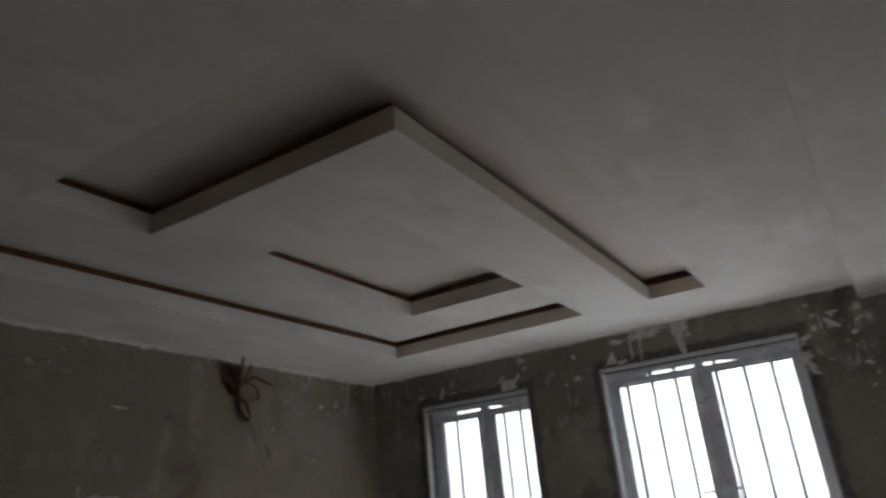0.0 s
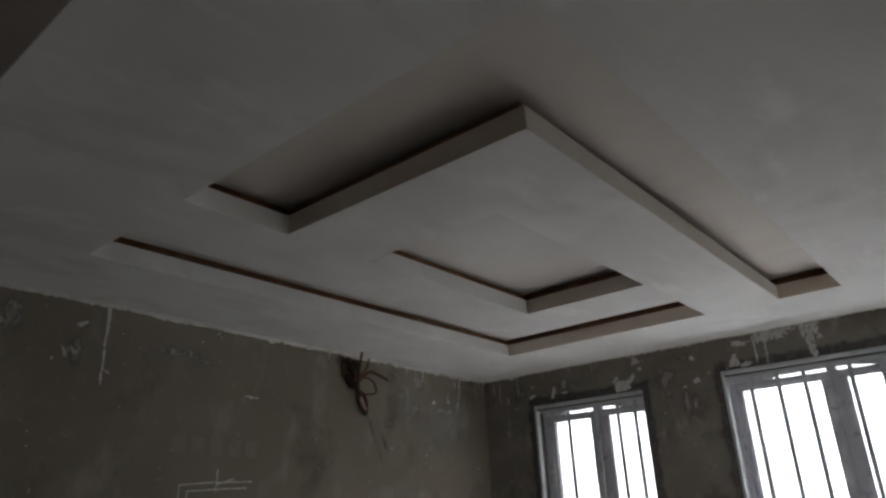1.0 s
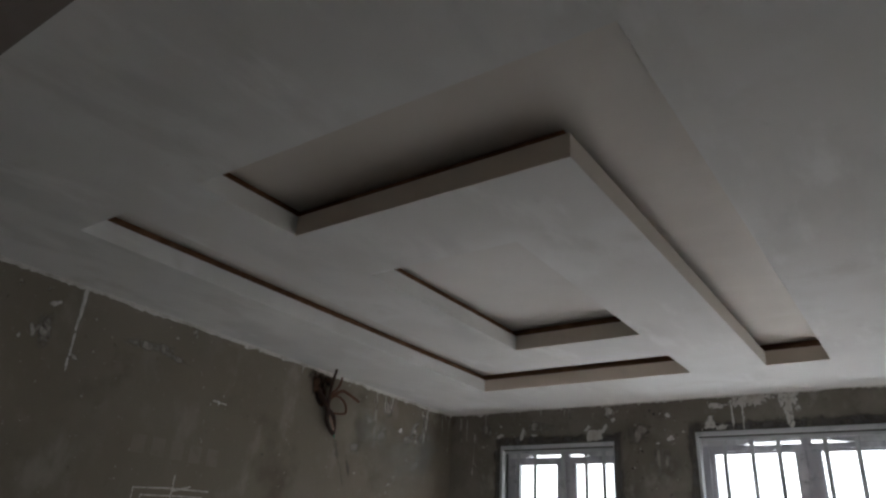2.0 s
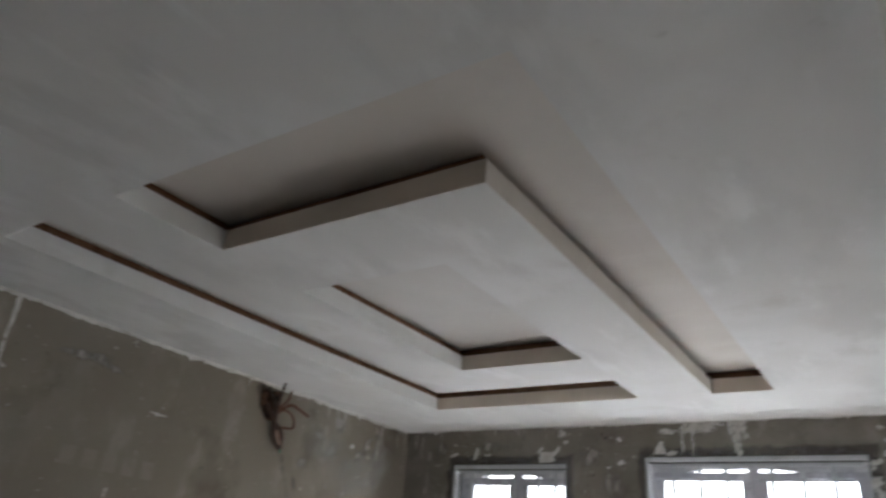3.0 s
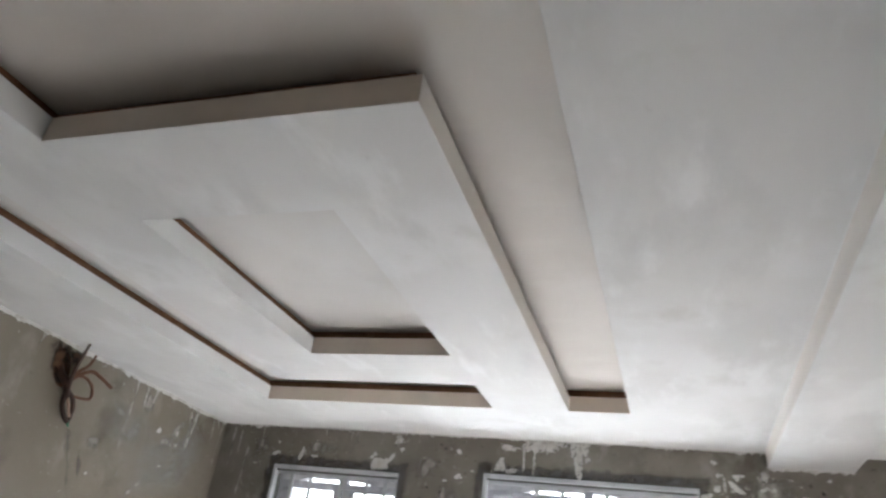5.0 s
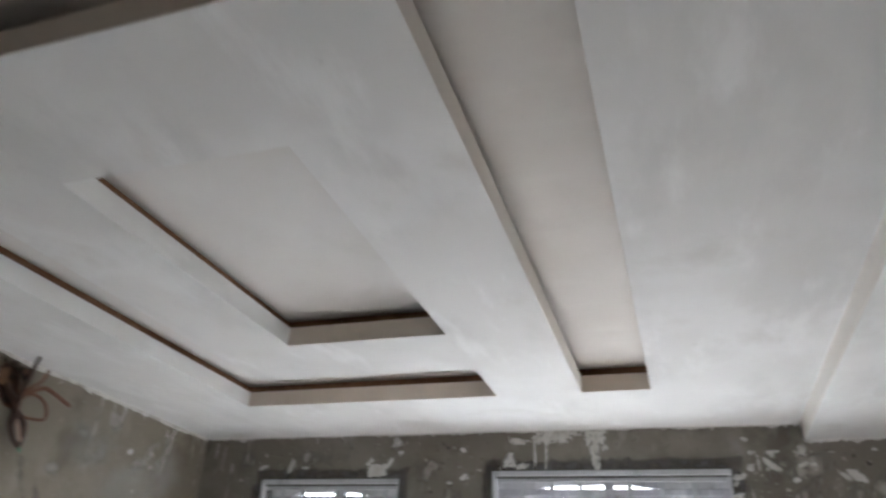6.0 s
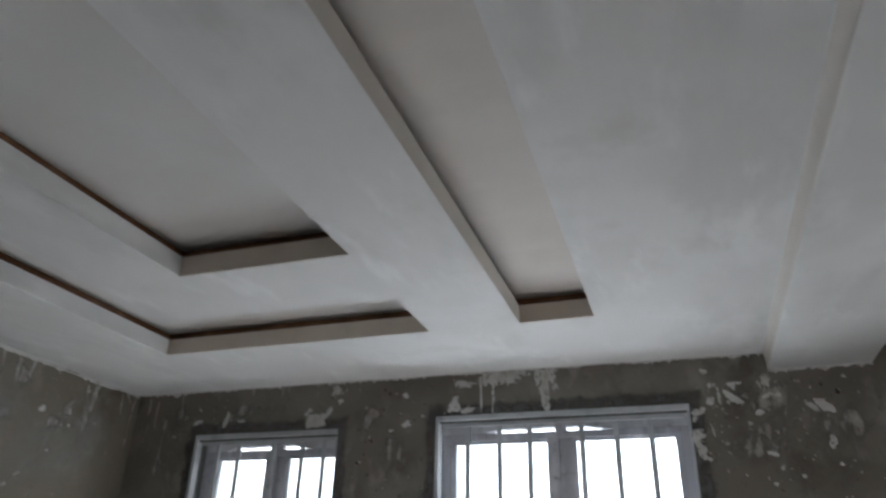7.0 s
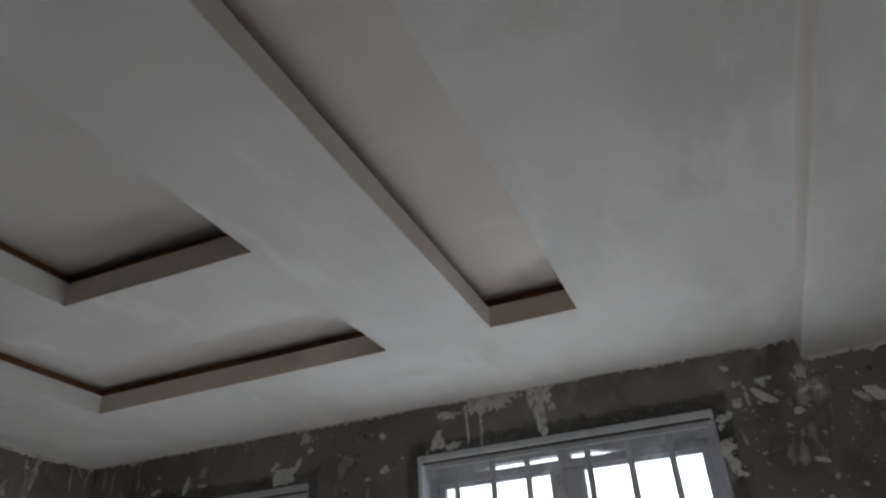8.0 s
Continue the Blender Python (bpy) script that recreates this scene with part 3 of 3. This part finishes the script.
FAR_C = [(0.354, 2.258, 0.019, 0.046, -10), (-0.036, 2.334, 0.01, 0.011, -5), (0.059, 2.201, 0.025, 0.013, -14), (0.047, 2.051, 0.01, 0.01, -2),
         (0.188, 2.086, 0.011, 0.011, -2), (0.371, 2.142, 0.009, 0.009, -2), (0.471, 2.595, 0.013, 0.012, -7), (-0.290, 2.225, 0.058, 0.026, -56),
         (-0.301, 2.303, 0.032, 0.046, -24), (-0.222, 2.333, 0.013, 0.061, 13), (-0.234, 2.182, 0.013, 0.03, 21), (-0.133, 2.421, 0.022, 0.012, -14),
         (0.05, 2.573, 0.012, 0.041, 16), (0.15, 2.398, 0.012, 0.087, -10), (0.52, 2.50, 0.012, 0.022, 15), (0.24, 2.58, 0.016, 0.011, -20)]
SOUND = {0, 1, 3, 21, 31}
THIN = {4, 11, 16, 17, 33, 41, 42, 43, 44, 45, 46}
for k, (x, z, a, b, turn) in enumerate(FAR_A + FAR_B + FAR_C):
    part("gypsum_splash", blob(bmesh.new(), on_far_proud, x, z, a * 0.88, b * 0.88, turn, 1.0 + k * 1.37), SOLID if k in SOUND else SMEAR if k in THIN else SPLASH, wall_far, "dried white gypsum splash")
# small chipped pits in the render between and beside the windows
for k, (x, z, r) in enumerate([(-2.152, 2.649, 0.014), (-2.19, 2.546, 0.010), (-2.205, 2.507, 0.008), (-2.265, 2.354, 0.011), (-2.161, 2.363, 0.008), (-2.351, 2.221, 0.012),
                               (-2.30, 2.348, 0.007), (-2.227, 2.437, 0.006), (-2.311, 2.272, 0.007), (0.013, 2.456, 0.018), (0.424, 2.513, 0.015), (0.062, 2.351, 0.007)]):
    part("chipped_pit", blob(bmesh.new(), on_far, x, z, r * 0.6, r * 0.8, 20 * k, 230.0 + k * 1.3, 0.0004), PIT, wall_far, "small dark chipped pit")
# lapping smear and long runs over the wide window
part("gypsum_smear", blob(bmesh.new(), on_far_proud, -1.39, 2.705, 0.155, 0.040, 9, 41.0), SPLASH, wall_far, "thick white gypsum lap")
for k, (x, z0, z1, w, lean) in enumerate([(-1.135, 2.74, 2.487, 0.075, 0.0), (-1.09, 2.74, 2.60, 0.05, 0.01), (-1.17, 2.74, 2.64, 0.04, -0.01), (-1.540, 2.72, 2.492, 0.018, 0.0),
                                          (-1.460, 2.72, 2.490, 0.020, 0.0), (-1.37, 2.70, 2.64, 0.02, 0.0), (-3.187, 2.748, 2.695, 0.022, 0.0), (-3.885, 2.56, 2.17, 0.022, -0.02),
                                          (-3.775, 2.73, 2.56, 0.016, 0.03), (-4.05, 2.72, 2.40, 0.02, 0.0), (-3.98, 2.70, 2.5, 0.02, 0.0), (-2.955, 2.74, 2.66, 0.02, 0.0), (-2.905, 2.74, 2.645, 0.018, 0.0), (-2.462, 2.745, 2.69, 0.018, 0.0), (-2.55, 2.745, 2.63, 0.03, 0.01)]):
    part("gypsum_run", drip(bmesh.new(), on_far_proud, x, z0, z1, w * 1.4, 3.0 + k * 2.1, lean), SPLASH if k < 6 else RUN, wall_far, "dried white gypsum run")

# splashes on the side wall: y, z, half width, half height, turn
LEFT_A = [(4.45, 2.468, 0.024, 0.018, 18), (4.664, 2.488, 0.029, 0.030, 3), (4.600, 2.386, 0.055, 0.019, 54), (4.685, 2.412, 0.022, 0.02, 12),
          (4.20, 2.645, 0.018, 0.071, 8), (4.294, 2.643, 0.021, 0.063, 3), (4.047, 2.464, 0.041, 0.011, 7), (3.845, 2.235, 0.044, 0.026, 22),
          (4.229, 2.282, 0.022, 0.011, 14), (4.385, 2.066, 0.056, 0.016, 31), (4.319, 2.001, 0.039, 0.012, 22), (3.872, 2.046, 0.017, 0.01, 13),
          (3.972, 1.926, 0.037, 0.007, 12), (3.709, 2.712, 0.038, 0.01, 31), (3.783, 2.715, 0.024, 0.01, 21), (4.197, 2.44, 0.033, 0.009, 16)]
LEFT_B = [(4.533, 2.263, 0.009, 0.018, 11), (1.079, 2.658, 0.03, 0.012, 47), (1.270, 2.607, 0.037, 0.014, 25), (1.194, 2.44, 0.02, 0.053, 27),
          (1.138, 2.395, 0.012, 0.018, -8), (1.254, 2.453, 0.026, 0.079, -1), (1.445, 2.358, 0.046, 0.014, -30), (1.513, 2.592, 0.01, 0.016, 14),
          (2.050, 2.635, 0.018, 0.015, 12), (2.45, 2.312, 0.013, 0.011, 4), (1.078, 2.001, 0.009, 0.007, 7), (2.17, 2.70, 0.020, 0.022, 0), (0.86, 2.55, 0.03, 0.03, 20)]
for k, (y, z, a, b, turn) in enumerate(LEFT_A + LEFT_B):
    part("gypsum_splash", blob(bmesh.new(), on_left, y, z, a * 0.85, b * 0.85, turn, 90.0 + k * 1.71), SPLASH if k in (0, 18, 25) else SMEAR, wall_left, "dried white gypsum splash")
for k, (y, z0, z1, w, lean) in enumerate([(1.417, 2.74, 2.27, 0.026, 0.0), (2.18, 2.74, 2.67, 0.022, 0.0), (4.088, 2.735, 2.24, 0.022, 0.0), (4.20, 2.72, 2.56, 0.04, 0.0),
                                          (4.30, 2.73, 2.56, 0.036, -0.01), (4.86, 2.74, 2.40, 0.06, -0.06), (4.77, 2.70, 2.60, 0.02, 0.0), (4.50, 2.745, 2.69, 0.03, 0.0),
                                          (5.10, 2.72, 2.55, 0.022, 0.01), (5.24, 2.73, 2.36, 0.022, -0.03), (5.15, 2.74, 2.67, 0.03, 0.05), (3.17, 2.74, 2.63, 0.022, -0.02)]):
    part("gypsum_run", drip(bmesh.new(), on_left, y, z0, z1, w * 1.15, 60.0 + k * 2.3, lean), SPLASH if k == 0 else RUN, wall_left, "dried white gypsum run")

# broad wiped films; the three broadest are window light painted on the wall
for k, (y, z, a, b, turn) in enumerate([(4.25, 2.62, 0.05, 0.08, 4), (4.833, 2.63, 0.065, 0.085, -11), (4.665, 2.534, 0.13, 0.045, 46), (4.786, 2.50, 0.030, 0.10, -7), (4.55, 2.40, 0.10, 0.05, 40),
                                        (3.845, 2.235, 0.07, 0.05, 10), (1.89, 2.538, 0.20, 0.034, 5), (2.046, 2.510, 0.14, 0.026, -9), (1.25, 2.46, 0.06, 0.10, 10), (0.9, 2.6, 0.07, 0.12, 10),
                                        (4.55, 2.25, 0.32, 0.22, 20), (4.10, 2.42, 0.20, 0.16, -10), (4.85, 2.42, 0.16, 0.24, 0)]):
    part("gypsum_light_film", blob(bmesh.new(), on_left, y, z, a, b, turn, 140.0 + k * 1.9, 0.0008), PALE_LIGHT if a > 0.15 and b > 0.1 else WIPE, wall_left, "thin pale film: wiped gypsum, painted window light in the broadest")
for k, (x, z, a, b, turn) in enumerate([(-3.75, 2.58, 0.08, 0.08, 0), (-3.2, 2.60, 0.16, 0.06, 0), (-2.3, 2.50, 0.13, 0.10, 10), (-2.12, 2.28, 0.10, 0.14, -10), (0.10, 2.50, 0.24, 0.10, 0), (0.0, 2.28, 0.20, 0.12, 20), (0.45, 2.34, 0.14, 0.12, -10)]):
    part("gypsum_light_film", blob(bmesh.new(), on_far, x, z, a, b, turn, 170.0 + k * 1.9, 0.0008), WIPE, wall_far, "thin pale film: wiped gypsum, painted window light in the broadest")

# fine spatter
rng = random.Random(11)
for place, wall, areas in ((on_far, wall_far, [(-4.0, -3.6, 2.2, 2.7, 40), (-3.6, -1.9, 2.46, 2.73, 90), (-2.45, -1.9, 1.9, 2.5, 26), (-0.3, 0.3, 2.2, 2.62, 90), (-0.3, 0.9, 1.9, 2.62, 110)]),
                           (on_left, wall_left, [(3.7, 5.2, 1.9, 2.7, 44), (0.6, 1.6, 1.9, 2.7, 20), (1.6, 3.1, 2.2, 2.7, 6)])):
    bm = bmesh.new()
    for u0, u1, v0, v1, count in areas:
        for k in range(count):
            r = 0.004 + 0.012 * rng.random() ** 2.5
            blob(bm, place, rng.uniform(u0, u1), rng.uniform(v0, v1), r, r * rng.uniform(0.5, 1.6), rng.uniform(0, 180), rng.uniform(0, 50), 0.002)
    tagged(part("gypsum_spatter", bm, SMEAR, wall, "fine pale gypsum spatter"), kind="stuff")


# ---- chalk marks ----
def stroke(bm, place, pts, width):
    """A chalk stroke through points of a wall."""
    rows = []
    for k, (u, v) in enumerate(pts):
        a, b = pts[max(0, k - 1)], pts[min(len(pts) - 1, k + 1)]
        d = Vector((b[0] - a[0], b[1] - a[1])).normalized()
        rows.append((bm.verts.new(place(u - d.y * width / 2, v + d.x * width / 2, 0.0015)), bm.verts.new(place(u + d.y * width / 2, v - d.x * width / 2, 0.0015))))
    for a, b in zip(rows, rows[1:]):
        bm.faces.new([a[0], b[0], b[1], a[1]])
    return bm


for k in range(5):
    y = 1.945 + 0.134 * k
    part("chalk_bar", stroke(bmesh.new(), on_left, [(y - 0.044, 1.982 - 0.003 * k), (y + 0.044, 1.982 - 0.003 * k)], 0.105), CHALK_BAR, wall_left, "faint chalk mark, a bar for each scrawled letter")
for pts in ([(2.40, 2.318), (2.52, 2.312)], [(1.97, 1.55), (1.975, 1.745), (2.20, 1.762), (2.50, 1.77)], [(2.23, 1.70), (2.235, 1.84)], [(2.02, 1.55), (2.03, 1.71), (2.30, 1.725), (2.46, 1.73)], [(2.235, 1.75), (2.36, 1.785)]):
    part("chalk_line", stroke(bmesh.new(), on_left, pts, 0.011), CHALK, wall_left, "faint chalk line")


# ---- broken pocket and cables on the side wall ----
def tube(bm, pts, r0, r1, sides=8):
    """A round cable through points, its radius going from r0 to r1."""
    fine = []
    for k in range(len(pts) - 1):
        p = [Vector(pts[min(max(i, 0), len(pts) - 1)]) for i in (k - 1, k, k + 1, k + 2)]
        for j in range(6):
            t = j / 6
            fine.append(0.5 * (2 * p[1] + (p[2] - p[0]) * t + (2 * p[0] - 5 * p[1] + 4 * p[2] - p[3]) * t * t + (3 * p[1] - p[0] - 3 * p[2] + p[3]) * t ** 3))
    fine.append(Vector(pts[-1]))
    rings = []
    for k, q in enumerate(fine):
        d = (fine[min(k + 1, len(fine) - 1)] - fine[max(k - 1, 0)]).normalized()
        a = d.orthogonal().normalized()
        b = d.cross(a)
        r = r0 + (r1 - r0) * k / (len(fine) - 1)
        if rings:
            # keep the ring from twisting
            a = (last - d * last.dot(d)).normalized()
            b = d.cross(a)
        last = a
        rings.append([bm.verts.new(q + (a * math.cos(2 * math.pi * i / sides) + b * math.sin(2 * math.pi * i / sides)) * r) for i in range(sides)])
    for a, b in zip(rings, rings[1:]):
        for i in range(sides):
            bm.faces.new([a[i], a[(i + 1) % sides], b[(i + 1) % sides], b[i]])
    bm.faces.new(rings[0]), bm.faces.new(rings[-1])
    return bm


hy0, hy1, hz0, hz1 = HOLE
bm = bmesh.new()
inner, outer = [], []
n = 40
for k in range(n):
    a = 2 * math.pi * k / n
    c, s = math.cos(a), math.sin(a)
    m = max(abs(c), abs(s))
    cy_, cz_ = (hy0 + hy1) / 2, (hz0 + hz1) / 2
    outer.append((cy_ + c / m * (hy1 - hy0) / 2, cz_ + s / m * (hz1 - hz0) / 2))
    r = 0.95 + 0.16 * noise.noise((c * 1.6, s * 1.6, 3.3)) + 0.10 * noise.noise((c * 4, s * 4, 8.8))
    # a slanting pocket, narrow towards its foot
    inner.append((cy_ + 0.02 + r * c * 0.105 - 0.03 * s, cz_ + r * s * 0.135))
vo = [bm.verts.new(on_left(y, z, 0.0)) for y, z in outer]
vi = [bm.verts.new(on_left(y, z, -0.003)) for y, z in inner]
vd = [bm.verts.new(on_left(y * 0.9 + 0.1 * (hy0 + hy1) / 2, z * 0.9 + 0.1 * (hz0 + hz1) / 2, -0.05)) for y, z in inner]
for k in range(n):
    j = (k + 1) % n
    bm.faces.new([vo[k], vo[j], vi[j], vi[k]])
    bm.faces.new([vi[k], vi[j], vd[j], vd[k]])
part("pocket_rim", bm, RENDER_GREY, wall_left, "chipped render round a broken pocket")
bm = bmesh.new()
vs_ = [bm.verts.new(on_left(y, z, -0.045 + 0.02 * noise.noise((y * 30, z * 30, 0)))) for y, z in inner]
mid = bm.verts.new(on_left(3.38, 2.58, -0.07))
for k in range(n):
    bm.faces.new([vs_[k], vs_[(k + 1) % n], mid])
part("pocket_back", bm, HOLLOW, wall_left, "dark broken blockwork inside the pocket")
part("broken_edge", blob(bmesh.new(), on_left, 3.335, 2.63, 0.095, 0.125, 14, 7.7, 0.0012), BURNT, wall_left, "dark brown broken edge of the pocket")

part("broken_edge", blob(bmesh.new(), on_left, 3.455, 2.675, 0.050, 0.055, 0, 27.3, 0.0012), BURNT, wall_left, "brown broken edge of the pocket")

cables = empty("cable_bundle", on_left(3.42, 2.47, 0.02), "loose brown electric cables hanging from a broken wall pocket", "cable")
inv = cables.matrix_world.inverted()


def cable(pts, r0, r1, mat, lab="", name="cable"):
    bm = tube(bmesh.new(), [on_left(*p) for p in pts], r0, r1)
    bmesh.ops.transform(bm, matrix=inv, verts=bm.verts)
    return part(name, bm, mat, cables, lab, True)


cable([(3.36, 2.64, -0.04), (3.375, 2.56, 0.0), (3.405, 2.51, 0.04), (3.43, 2.46, 0.05), (3.445, 2.41, 0.05)], 0.026, 0.019, CABLE_DARK, "thick taped brown bundle")
cable([(3.445, 2.40, 0.05), (3.424, 2.488, 0.06), (3.404, 2.566, 0.08), (3.397, 2.671, 0.11), (3.398, 2.782, 0.14)], 0.014, 0.009, CABLE_DARK, "dark cable end standing out")
cable([(3.425, 2.52, 0.05), (3.457, 2.564, 0.07), (3.541, 2.617, 0.08), (3.632, 2.607, 0.08), (3.751, 2.576, 0.08)], 0.014, 0.011, CABLE_BROWN, "brown cable tail")
cable([(3.431, 2.555, 0.06), (3.45, 2.589, 0.07), (3.522, 2.652, 0.06), (3.557, 2.731, 0.05)], 0.011, 0.008, CABLE_BROWN)
cable([(3.45, 2.55, 0.06), (3.485, 2.567, 0.07), (3.538, 2.559, 0.08), (3.594, 2.522, 0.08), (3.605, 2.458, 0.08), (3.519, 2.439, 0.07), (3.462, 2.443, 0.05)], 0.009, 0.008, CABLE_BROWN, "looped thin brown wire")
cable([(3.432, 2.44, 0.05), (3.434, 2.382, 0.05), (3.475, 2.32, 0.05), (3.525, 2.284, 0.05)], 0.017, 0.012, CABLE_DARK)
cable([(3.445, 2.455, 0.05), (3.490, 2.428, 0.055), (3.520, 2.380, 0.055), (3.530, 2.325, 0.05), (3.528, 2.288, 0.05)], 0.016, 0.012, CABLE_DARK)
cable([(3.435, 2.435, 0.06), (3.477, 2.37, 0.065), (3.516, 2.315, 0.06)], 0.008, 0.007, WIRE_PALE, "bare pale copper wire")
cable([(3.525, 2.296, 0.052), (3.533, 2.278, 0.052), (3.540, 2.262, 0.052)], 0.010, 0.006, WIRE_GREEN, "green insulating tip")
part("filled_chase", drip(bmesh.new(), on_left, 3.60, 2.26, 1.72, 0.085, 77.0, 0.26, 0.002), DAMP, wall_left, "damp dark mortar filling of a cable chase")
part("chase_stain", blob(bmesh.new(), on_left, 3.785, 2.075, 0.026, 0.075, 18, 17.0, 0.003), DAMP, wall_left, "dark damp patch in the filled chase")
